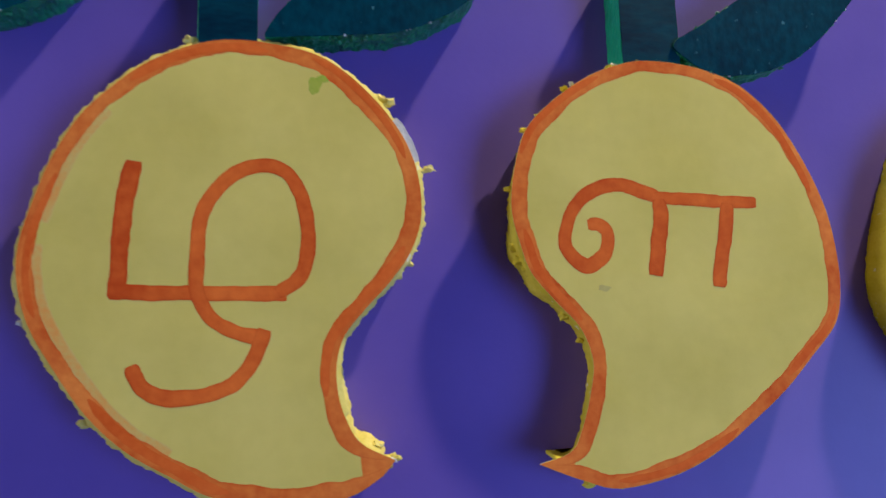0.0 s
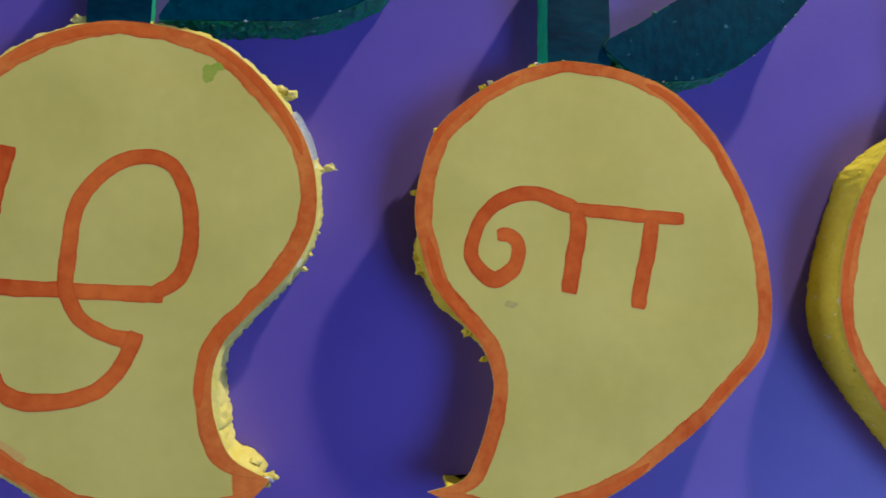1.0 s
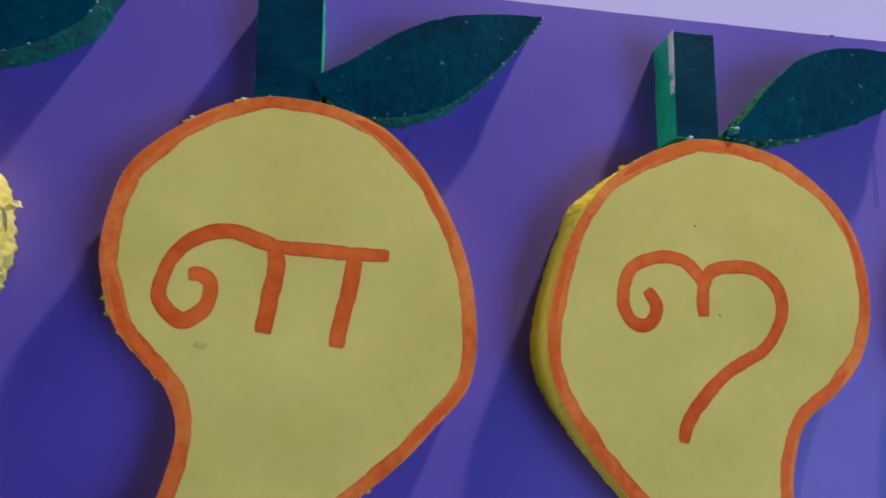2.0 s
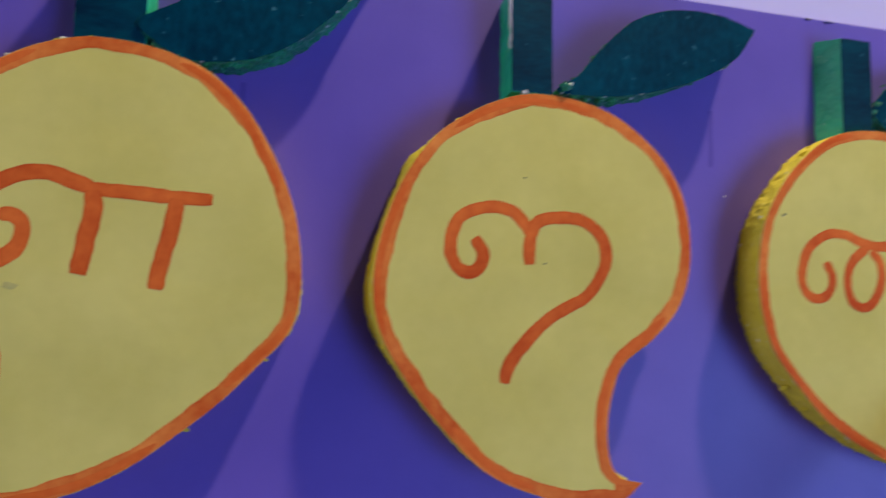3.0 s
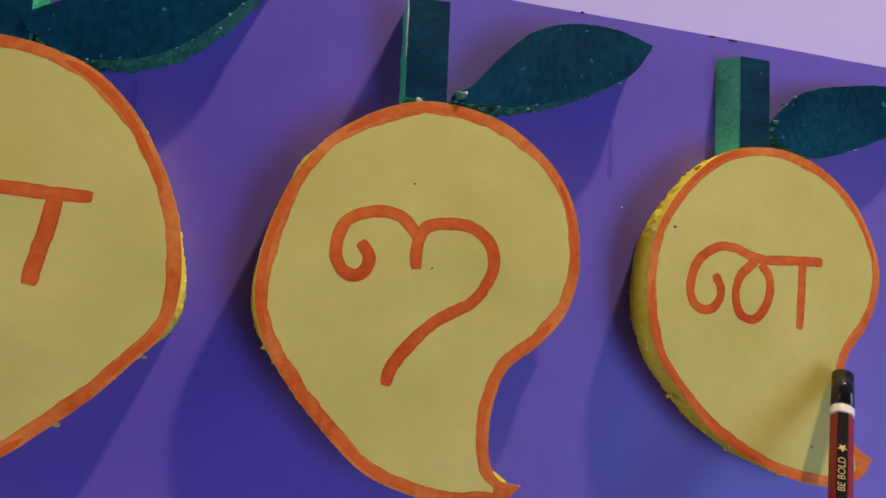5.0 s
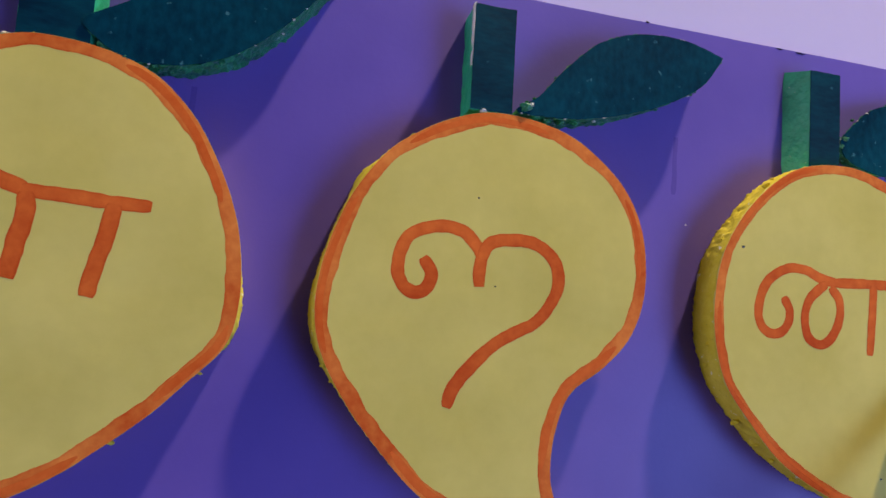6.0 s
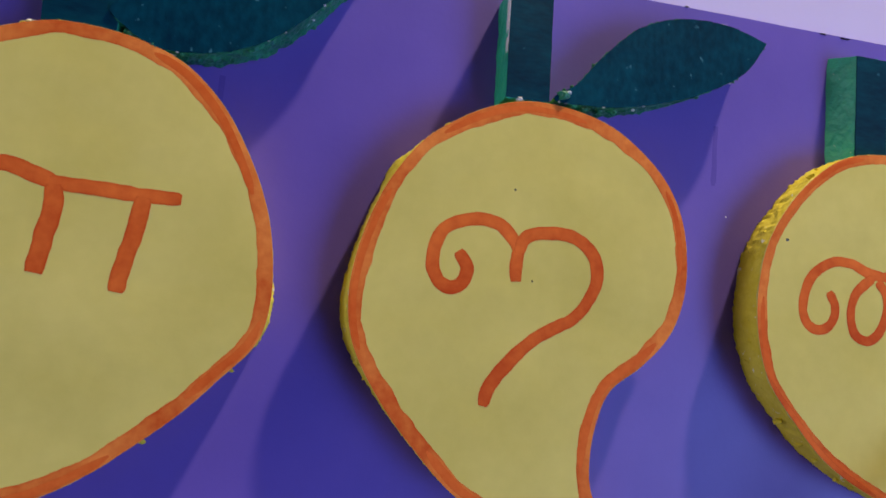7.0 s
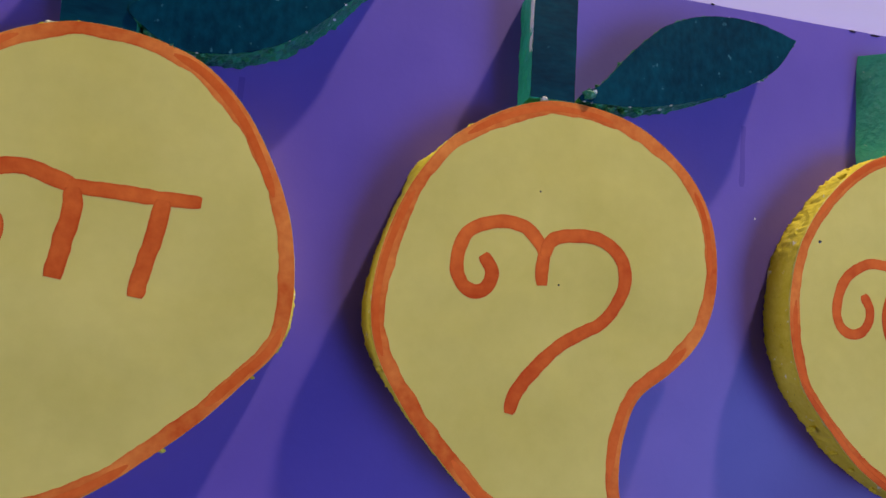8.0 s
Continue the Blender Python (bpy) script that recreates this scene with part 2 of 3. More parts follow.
def stroke_mesh(points, width, seed, lift, taper=0):
    """One brush stroke of paint on a paper face: a thin ribbon with blunt ends and uneven edges."""
    bm = bmesh.new()
    across = bm.verts.layers.float.new("across")
    length = sum((Vector(q) - Vector(p)).length for p, q in zip(points, points[1:]))
    n = max(12, int(length / 0.010))
    line = spline(points, n)
    rows = []
    for i, p in enumerate(line):
        t = (line[min(i + 1, n - 1)] - line[max(i - 1, 0)]).normalized()
        o = Vector((-t.y, t.x))
        end = min(i, n - 1 - i)
        cap = (0.70 + 0.25 * wobble((p.x, p.y), 20, seed + 11), 0.93, 1.0)[min(end, 2)]
        if taper:
            cap = min(1.0, (end + 0.5) / taper) ** 0.6
        wl = width * 0.5 * cap * (1 + 0.20 * wobble((p.x, p.y), 7, seed) + 0.12 * wobble((p.x, p.y), 34, seed + 2))
        wr = width * 0.5 * cap * (1 + 0.20 * wobble((p.x, p.y), 7, seed + 5) + 0.12 * wobble((p.x, p.y), 34, seed + 7))
        row = []
        for f, h, e in ((wl, 0.8, 1.0), (wl * 0.55, 1.0, 0.15), (-wr * 0.55, 1.0, 0.15), (-wr, 0.8, 1.0)):
            q = p + o * f
            v = bm.verts.new(P(q.x, q.y, -lift * h))
            v[across] = max(e, 0.6) if end == 0 else e
            row.append(v)
        rows.append(row)
    for r, s in zip(rows, rows[1:]):
        for k in range(3):
            bm.faces.new((r[k], s[k], s[k + 1], r[k + 1]))
    return bm


def nearest(loop, u, v):
    """The index of the outline's place that lies nearest to (u, v)."""
    return min(range(len(loop)), key=lambda i: (loop[i] - Vector((u, v))).length)


def torn_strip(loop, start, end, depth, width, seed):
    """A strip of foam left bare along an outline, between two places on it."""
    nn = normals_out(loop)
    i, j = sorted((nearest(loop, *start), nearest(loop, *end)))
    run = [loop[k] + nn[k] * (0.009 + 0.005 * wobble(loop[k], 20, seed)) for k in range(i, j + 1, 4)]
    return stroke_mesh(run, width, seed, -depth)


def blob_mesh(u, v, size_u, size_v, seed, d=-0.002, n=22):
    """A flat spot of paint or dirt with an uneven outline."""
    bm = bmesh.new()
    ring = []
    for i in range(n):
        a = 2 * math.pi * i / n
        r = 1 + 0.45 * wobble((math.cos(a), math.sin(a)), 1.6, seed)
        ring.append(bm.verts.new(P(u + size_u * r * math.cos(a), v + size_v * r * math.sin(a), d * 0.4)))
    mid = bm.verts.new(P(u, v, d))
    for i in range(n):
        bm.faces.new((ring[i], ring[(i + 1) % n], mid))
    return bm


def crumb_mesh(u, v, d, size, seed):
    """A torn crumb of foam."""
    bm = bmesh.new()
    bmesh.ops.create_icosphere(bm, subdivisions=2, radius=1.0)
    for q in bm.verts:
        g = 1 + 0.7 * wobble(q.co, 1.6, seed) + 0.35 * wobble(q.co, 4.0, seed + 3)
        c = q.co * g * size
        q.co = P(u + c.x * 1.25, v + c.y * 0.8, d + c.z)
    return bm


# ---------------------------------------------------------------- setting
BOARD = 0.15          # depth of the board's face
WALL_Y = U * (BOARD + 0.018)


def setting(name, lo, hi, mat, label, category):
    return tagged(mesh_object(name, box_mesh(lo, hi), mat), label, category, kind="structure")


TOP = 3.0             # height of the ceiling
setting("wall_north", (-2.6, WALL_Y, 0.0), (1.25, WALL_Y + 0.12, TOP), LAVENDER, "pale lavender painted wall behind the purple board", "wall")
setting("wall_south", (-2.6, -3.12, 0.0), (1.25, -3.0, TOP), PLASTER, "plain grey plastered wall of the room", "wall")
setting("floor", (-2.72, -3.12, -0.1), (1.37, WALL_Y + 0.12, 0.0), FLOORING, "plain grey floor of the room", "floor")
setting("ceiling", (-2.72, -3.12, TOP), (1.37, WALL_Y + 0.12, TOP + 0.1), PLASTER, "plain grey ceiling of the room", "ceiling")


def side_wall(name, x0, x1, y0, y1, z0, z1):
    """An assumed, unseen side wall with an opening through it for a fill light."""
    bm = bmesh.new()
    for lo, hi in (((x0, -3.12, 0), (x1, y0, TOP)), ((x0, y1, 0), (x1, WALL_Y + 0.12, TOP)),
                   ((x0, y0, 0), (x1, y1, z0)), ((x0, y0, z1), (x1, y1, TOP))):
        lo, hi = Vector(lo), Vector(hi)
        bmesh.ops.create_cube(bm, size=1.0, matrix=Matrix.LocRotScale((lo + hi) / 2, None, hi - lo))
    return tagged(mesh_object(name, bm, PLASTER), "plain grey assumed side wall with an opening for a fill light", "wall", kind="structure")


# unseen walls, their openings placed to suit the two fill lights
side_wall("wall_west", -2.72, -2.6, -1.05, -0.35, 0.85, 2.05)
side_wall("wall_east", 1.25, 1.37, -1.85, -0.85, 0.05, 2.05)


def purple_board():
    """A sheet of purple chart paper on thin card, a little wavy along its upper edge."""
    bm = bmesh.new()
    nx, nz = 120, 24
    left, right, low, high = -6.2, 4.6, -2.6, 1.045
    rows = []
    for side in (0, 1):
        grid = []
        for j in range(nz + 1):
            line = []
            for i in range(nx + 1):
                u = left + (right - left) * i / nx
                v = low + (high - low) * j / nz
                if j == nz:
                    v += 0.006 * wobble((u, 0.0), 1.1, 3) + 0.0025 * wobble((u, 0.0), 7, 5)
                d = BOARD + (0.0 if side == 0 else 0.016)
                line.append(bm.verts.new(P(u, v, d)))
            grid.append(line)
        rows.append(grid)
    for grid in rows:
        for j in range(nz):
            for i in range(nx):
                bm.faces.new((grid[j][i], grid[j][i + 1], grid[j + 1][i + 1], grid[j + 1][i]))
    f, b = rows
    for i in range(nx):
        bm.faces.new((f[0][i], f[0][i + 1], b[0][i + 1], b[0][i]))
        bm.faces.new((f[nz][i], f[nz][i + 1], b[nz][i + 1], b[nz][i]))
    for j in range(nz):
        bm.faces.new((f[j][0], f[j + 1][0], b[j + 1][0], b[j][0]))
        bm.faces.new((f[j][nx], f[j + 1][nx], b[j + 1][nx], b[j][nx]))
    board = mesh_object("display_board", bm, PURPLE, smooth=False)
    tagged(board, "flat purple chart paper board on a lavender wall", "board")
    for u, v, s in ((0.917, 0.190, 0.005), (2.382, -0.291, 0.006)):
        part("speck", blob_mesh_at(u, v, s, s * 0.9, 4, BOARD - 0.002), WHITE, board, "tiny white speck")
    for u, v, s in ((1.36, 1.041, 0.020), (1.47, 1.039, 0.028), (0.70, 1.044, 0.010)):
        part("edge_mark", blob_mesh_at(u, v, s, 0.0035, 6, BOARD - 0.002), BLACK, board, "dark nick in the board's edge")
    # thin upright streaks in a darker purple, below two of the leaves
    for u, top, foot in ((0.855, 0.56, 0.312), (-1.068, 0.47, 0.313)):
        part("board_streak", streak_mesh(u, top, foot), STREAK, board, "thin vertical streak of darker purple")
    return board


def blob_mesh_at(u, v, su, sv, seed, d):
    bm = blob_mesh(u, v, su, sv, seed, 0.0, 12)
    for q in bm.verts:
        q.co.y += U * d
    return bm


def streak_mesh(u, top, foot):
    bm = bmesh.new()
    rows = []
    for i in range(13):
        f = i / 12
        w = 0.010 + 0.004 * f ** 3 if i < 12 else 0.008
        v = top + (foot - top) * f
        x = u + 0.003 * wobble((f, 0), 3, u)
        rows.append([bm.verts.new(P(x - w, v, BOARD - 0.0003)), bm.verts.new(P(x, v, BOARD - 0.0004)), bm.verts.new(P(x + w, v, BOARD - 0.0003))])
    for r, s in zip(rows, rows[1:]):
        for k in range(2):
            bm.faces.new((r[k], r[k + 1], s[k + 1], s[k]))
    return bm


purple_board()


# ---------------------------------------------------------------- fruit cut-outs
def stem_loop(u0, u1, v0, v1, lean=0.0):
    pts = []
    for (a, b), (c, d) in (((u0, v0), (u1, v0)), ((u1, v0), (u1 + lean, v1)), ((u1 + lean, v1), (u0 + lean, v1)), ((u0 + lean, v1), (u0, v0))):
        for k in range(14):
            f = k / 14
            pts.append(Vector((a + (c - a) * f, b + (d - b) * f)))
    return pts


def add_stem(parent, u0, u1, v0, v1, lean, front, seed, slant=0.0):
    loop = stem_loop(u0, u1, v0, v1, lean)
    stem = part("stem", slab(loop, front + 0.004, BOARD - 0.001, 0.005, 0.0, 5, seed, 0.0, 24, lean=slant), GREEN, parent, "green painted foam stem")
    part("stem_face", slab(loop, front, front + 0.003, 0.003, 0, 1, seed + 1, 0.0005, 24), TEAL_STREAKED, stem, "dark blue-green painted paper front")
    return stem


def add_leaf(parent, points, tip, front, seed, crumbs=(), flare=-0.012):
    loop = outline(points, 150, tip)
    leaf = part("leaf", slab(loop, front + 0.005, BOARD - 0.001, 0.012, flare, 6, seed, 0.0, 40), GREEN_DARK, parent, "green painted foam leaf with crumbly sides")
    part("leaf_face", slab(loop, front, front + 0.004, 0.004, 0, 1, seed + 1, 0.0, 26), TEAL, leaf, "dark blue-green painted paper front")
    for k, (u, v, d, s) in enumerate(crumbs):
        part("crumb", crumb_mesh(u, v, d, s, seed + k), BARE if k == 3 else GREEN_DARK, leaf, "torn foam crumb")
    nn, dice = normals_out(loop), random.Random(int(seed))
    for k in range(9):
        q = loop[dice.randrange(150)]
        part("paint_gap", crumb_mesh(q.x, q.y, front + 0.004, dice.uniform(0.0025, 0.0045), seed + 90 + k), BARE, leaf, "tiny bare white spot on the rim")
    for k in range(26):
        i = dice.randrange(150)
        if nn[i].y > 0 and k % 3:
            continue
        q = loop[i] + nn[i] * 0.003
        bit = crumb_mesh(q.x, q.y, front + dice.uniform(0.006, 0.05), dice.uniform(0.004, 0.009), seed + 60 + k)
        part("crumb", bit, BARE if k % 11 == 5 else GREEN_DARK, leaf, "torn foam crumb")
    return leaf


def mango(points, beak, letter, width, border, label, seed, crumbs=(), bare=(), flare=0.012, rough=0.008, lean=0.0, shrink=0.001, bits=6, bulges=(), foam=FOAM):
    """A foam fruit cut-out with a yellow paper face, a painted border and a painted letter."""
    mid = Vector((sum(p[0] for p in points) / len(points), sum(p[1] for p in points) / len(points)))
    thing = tagged(empty("mango_cutout", P(mid.x, mid.y, BOARD)), label, "wall decoration", "mango cut-outs on the board")
    loop = outline(points, 560, beak)
    body = part("foam_body", slab(loop, 0.0080, BOARD - 0.001, rough, flare, 10, seed, shrink, 46, True, lean, bulges), foam, thing, "rough yellow painted foam body", True)
    face = part("paper_face", slab(loop, 0.0, 0.004, 0.0012, 0, 1, seed + 1, 0.0, 16), PAPER, thing, "yellow paper face")
    part("paper_backing", slab(loop, 0.0042, 0.0075, 0.0045, 0, 1, seed + 2, 0.0028, 22), CREAM, thing, "torn pale rim of the paper")
    part("painted_border", ring_mesh(loop, border, seed), ORANGE_THIN, face, "uneven orange brushed border")
    nn, dice = normals_out(loop), random.Random(int(seed))
    for k in range(5):
        first, count = (40 + k * 104 + dice.randrange(40)) % 560, dice.randrange(34, 76)
        inset = border * dice.uniform(0.30, 0.62)
        run = [loop[(first + j) % 560] - nn[(first + j) % 560] * inset * (0.8 + 0.4 * j / count) for j in range(0, count, 6)]
        part("brush_overlap", stroke_mesh(run, border * dice.uniform(0.40, 0.62), seed + k, 0.0005 + 0.00006 * k, 5), OVERLAP, face, "darker overlap in the border")
    for k, s in enumerate(letter):
        part("letter_stroke", stroke_mesh(s, width[k] if isinstance(width, tuple) else width, seed + k, 0.0004 + 0.00012 * k), ORANGE, face, "orange painted letter stroke")
    for k in range(bits):
        i = dice.randrange(560)
        q = loop[i] + nn[i] * 0.004
        part("crumb", crumb_mesh(q.x, q.y, dice.uniform(0.02, 0.08), dice.uniform(0.006, 0.013), seed + 40 + k), foam, body, "torn yellow foam crumb")
    for k, (u, v, d, s) in enumerate(crumbs):
        part("crumb", crumb_mesh(u, v, d, s, seed + k), foam, body, "torn yellow foam crumb")
    for k, (u, v, d, s) in enumerate(bare):
        part("bare_patch", crumb_mesh(u, v, d, s, seed + 20 + k), BARE, body, "bare white foam")
    return thing, face


# first fruit: a big letter with a looped foot
M1 = [(-2.989, 0.535), (-2.839, 0.528), (-2.686, 0.494), (-2.570, 0.422), (-2.453, 0.305), (-2.375, 0.187), (-2.333, 0.060), (-2.327, -0.077),
      (-2.365, -0.192), (-2.430, -0.287), (-2.513, -0.380), (-2.576, -0.463), (-2.599, -0.544), (-2.596, -0.634), (-2.569, -0.724), (-2.518, -0.804),
      (-2.409, -0.860), (-2.454, -0.911), (-2.551, -0.968), (-2.692, -0.991), (-2.847, -0.979), (-2.985, -0.954), (-3.105, -0.892), (-3.243, -0.812),
      (-3.366, -0.700), (-3.474, -0.553), (-3.549, -0.431), (-3.591, -0.308), (-3.600, -0.184), (-3.568, -0.039), (-3.519, 0.110), (-3.442, 0.253),
      (-3.343, 0.362), (-3.241, 0.444), (-3.116, 0.505)]
L1 = [[(-3.264, 0.107), (-3.279, 0.003), (-3.290, -0.126), (-3.297, -0.345)],
      [(-3.322, -0.316), (-3.201, -0.322), (-3.045, -0.325), (-2.886, -0.325), (-2.765, -0.325)],
      [(-2.795, -0.325), (-2.726, -0.270), (-2.700, -0.176), (-2.706, -0.082), (-2.732, 0.013), (-2.780, 0.079), (-2.854, 0.101), (-2.935, 0.076),
       (-3.005, 0.008), (-3.043, -0.068), (-3.052, -0.161), (-3.052, -0.271), (-3.041, -0.334), (-2.998, -0.407), (-2.917, -0.452), (-2.822, -0.468)],
      [(-2.832, -0.440), (-2.862, -0.533), (-2.903, -0.594), (-2.954, -0.629), (-3.040, -0.650), (-3.134, -0.652), (-3.194, -0.629), (-3.225, -0.587), (-3.241, -0.552)]]
m1, face1 = mango(M1, 16, L1, (0.058, 0.050, 0.047, 0.050), 0.054, "yellow mango cut-out with ragged foam edge and looped orange letter", 11.0,
                  crumbs=((-2.297, 0.113, 0.05, 0.017), (-2.325, 0.105, 0.05, 0.012), (-3.112, 0.540, 0.03, 0.020), (-3.392, -0.735, 0.06, 0.018),
                          (-2.440, 0.345, 0.04, 0.020), (-2.470, 0.365, 0.05, 0.016), (-2.335, -0.10, 0.06, 0.014), (-2.350, -0.17, 0.06, 0.012),
                          (-2.430, -0.865, 0.06, 0.020), (-2.470, -0.82, 0.07, 0.018), (-2.36, -0.22, 0.06, 0.011), (-3.60, -0.25, 0.06, 0.014)),
                  bare=((-3.590, -0.415, 0.04, 0.013), (-2.415, -0.862, 0.03, 0.012)),
                  flare=-0.006, rough=0.013, lean=0.010, shrink=-0.011, bits=26,
                  bulges=((-2.470, -0.815, 0.07, 0.040), (-2.575, -0.67, 0.12, 0.020), (-2.38, 0.17, 0.10, 0.010), (-3.57, -0.42, 0.18, 0.024)), foam=FOAM_PALE)
loop1 = outline(M1, 560, 16)
part("torn_strip", torn_strip(loop1, (-2.425, 0.270), (-2.345, 0.110), 0.0035, 0.026, 5.0), BARE, m1, "strip of bare white foam")
out1 = normals_out(loop1)
for first, last, inset, wide, lift in ((95, 205, 0.060, 0.034, 0.00022), (212, 268, 0.058, 0.030, 0.00020)):
    run = [loop1[j] - out1[j] * inset for j in range(first, last, 9)]
    part("paint_wash", stroke_mesh(run, wide, 50 + first, lift), WASH, face1, "faded orange wash beside the border")
part("green_smear", blob_mesh(-2.690, 0.385, 0.022, 0.032, 3, -0.0006), SMEAR, face1, "green paint smear")
part("green_smear", blob_mesh(-2.668, 0.405, 0.020, 0.014, 8, -0.0009), SMEAR, face1, "green paint smear")
add_stem(m1, -3.08, -2.884, 0.520, 0.93, -0.01, 0.0, 21.0, 0.045)
F1 = [(-2.861, 0.564), (-2.799, 0.662), (-2.687, 0.784), (-2.543, 0.895), (-2.296, 0.961), (-2.065, 0.888), (-2.144, 0.733), (-2.264, 0.648),
      (-2.401, 0.592), (-2.574, 0.572), (-2.743, 0.558), (-2.834, 0.552)]
add_leaf(m1, F1, 5, 0.0, 31.0)

# second fruit: mirrored, its beak to the other side
M2 = [(-1.493, 0.521), (-1.322, 0.503), (-1.162, 0.444), (-1.034, 0.331), (-0.940, 0.188), (-0.867, 0.028), (-0.830, -0.119), (-0.818, -0.283),
      (-0.846, -0.424), (-0.949, -0.546), (-1.055, -0.658), (-1.178, -0.760), (-1.303, -0.852), (-1.462, -0.930), (-1.661, -0.970), (-1.795, -0.939),
      (-1.936, -0.886), (-1.830, -0.848), (-1.789, -0.776), (-1.757, -0.665), (-1.743, -0.553), (-1.783, -0.442), (-1.866, -0.352), (-1.949, -0.254),
      (-1.988, -0.151), (-2.015, -0.033), (-2.003, 0.106), (-1.960, 0.249), (-1.866, 0.355), (-1.729, 0.454), (-1.601, 0.506)]
L2 = [[(-1.747, -0.085), (-1.706, -0.084), (-1.677, -0.118), (-1.683, -0.177), (-1.721, -0.217), (-1.762, -0.227), (-1.810, -0.188), (-1.829, -0.139),
       (-1.806, -0.050), (-1.753, 0.021), (-1.681, 0.053), (-1.619, 0.058), (-1.558, 0.039), (-1.486, 0.016)],
      [(-1.500, 0.018), (-1.329, 0.008), (-1.120, 0.001)],
      [(-1.486, 0.010), (-1.479, -0.065), (-1.495, -0.166), (-1.509, -0.261)],
      [(-1.227, -0.001), (-1.240, -0.103), (-1.263, -0.204), (-1.277, -0.300)]]
m2, face2 = mango(M2, 16, L2, (0.050, 0.046, 0.053, 0.053), 0.050, "yellow mango cut-out with its beak mirrored and orange letter", 12.0,
                  crumbs=((-1.975, -0.205, 0.05, 0.022), (-1.990, -0.160, 0.06, 0.020), (-1.948, -0.240, 0.06, 0.018), (-1.815, -0.40, 0.06, 0.018), (-1.86, -0.90, 0.06, 0.02),
                          (-1.75, -0.965, 0.06, 0.018), (-1.80, 0.425, 0.05, 0.014)),
                  bare=((-1.62, 0.512, 0.03, 0.010), (-1.78, 0.436, 0.03, 0.008)), flare=-0.016, rough=0.010, shrink=0.006, bits=9,
                  bulges=((-1.990, -0.17, 0.07, 0.036), (-1.90, -0.30, 0.07, 0.032), (-1.82, -0.42, 0.06, 0.016), (-1.66, -0.98, 0.08, 0.020), (-1.75, -0.66, 0.14, -0.012), (-0.82, -0.34, 0.15, 0.014)))
part("smudge", blob_mesh(-1.695, -0.305, 0.022, 0.010, 5, -0.0012), SMUDGE, face2, "faint brown smudge")
add_stem(m2, -1.590, -1.372, 0.505, 0.928, -0.012, 0.010, 22.0)
F2 = [(-1.396, 0.595), (-1.269, 0.680), (-1.110, 0.794), (-0.943, 0.867), (-0.772, 0.896), (-0.600, 0.905), (-0.684, 0.787), (-0.813, 0.643),
      (-0.938, 0.546), (-1.081, 0.491), (-1.242, 0.480), (-1.353, 0.537)]
add_leaf(m2, F2, 5, 0.0, 32.0, crumbs=((-1.33, 0.52, 0.02, 0.016), (-1.29, 0.50, 0.05, 0.02), (-1.36, 0.55, 0.02, 0.012), (-1.22, 0.49, 0.05, 0.015), (-1.26, 0.485, 0.01, 0.012)))

# third fruit
M3 = [(0.010, 0.492), (0.191, 0.481), (0.362, 0.423), (0.529, 0.293), (0.617, 0.154), (0.652, 0.000), (0.648, -0.162), (0.597, -0.301),
      (0.500, -0.412), (0.374, -0.512), (0.326, -0.628), (0.309, -0.746), (0.318, -0.852), (0.358, -0.920), (0.447, -0.943), (0.370, -1.000),
      (0.225, -1.015), (0.032, -0.975), (-0.159, -0.890), (-0.332, -0.722), (-0.451, -0.576), (-0.542, -0.421), (-0.574, -0.282), (-0.567, -0.139),
      (-0.531, 0.009), (-0.469, 0.156), (-0.368, 0.300), (-0.252, 0.391), (-0.126, 0.457)]
L3 = [[(-0.218, -0.070), (-0.183, -0.121), (-0.190, -0.170), (-0.230, -0.198), (-0.277, -0.180), (-0.303, -0.130), (-0.297, -0.055), (-0.266, 0.007),
       (-0.205, 0.039), (-0.142, 0.049), (-0.076, 0.035), (-0.025, -0.011), (-0.001, -0.052)],
      [(-0.001, -0.042), (-0.006, -0.107), (-0.003, -0.157)],
      [(-0.001, -0.060), (0.014, -0.007), (0.068, 0.019), (0.169, 0.026), (0.240, 0.001), (0.284, -0.052), (0.297, -0.118), (0.277, -0.186),
       (0.220, -0.266), (0.133, -0.315), (0.048, -0.373), (-0.043, -0.471), (-0.081, -0.535), (-0.094, -0.587)]]
m3, face3 = mango(M3, 14, L3, 0.046, 0.050, "yellow mango cut-out with hooked orange letter and tidy edge", 13.0,
                  crumbs=((-0.45, 0.18, 0.06, 0.012), (-0.56, -0.36, 0.06, 0.014)), bare=((-0.03, 0.498, 0.02, 0.014),), flare=-0.006, rough=0.007, lean=0.014,
                  bulges=((-0.43, 0.21, 0.07, 0.020), (-0.57, -0.34, 0.16, 0.010), (0.40, -0.93, 0.10, -0.010)))
for u, v in ((-0.03, 0.165), (0.055, -0.15)):
    part("speck", blob_mesh(u, v, 0.0035, 0.0035, 3, -0.0012, 10), BLACK, face3, "tiny dark speck")
add_stem(m3, -0.088, 0.075, 0.495, 0.903, -0.008, 0.0, 23.0)
part("bare_strip", slab(stem_loop(-0.0915, -0.085, 0.66, 0.905, -0.007), 0.0005, 0.035, 0.003, 0, 3, 41.0), BARE, m3, "bare white foam edge")
part("bare_patch", crumb_mesh(-0.035, 0.498, 0.008, 0.010, 42.0), BARE, m3, "bare white foam under the stem")
F3 = [(0.091, 0.515), (0.180, 0.585), (0.280, 0.707), (0.420, 0.838), (0.593, 0.904), (0.788, 0.912), (0.964, 0.869), (0.873, 0.736),
      (0.718, 0.638), (0.567, 0.576), (0.373, 0.523), (0.207, 0.507)]
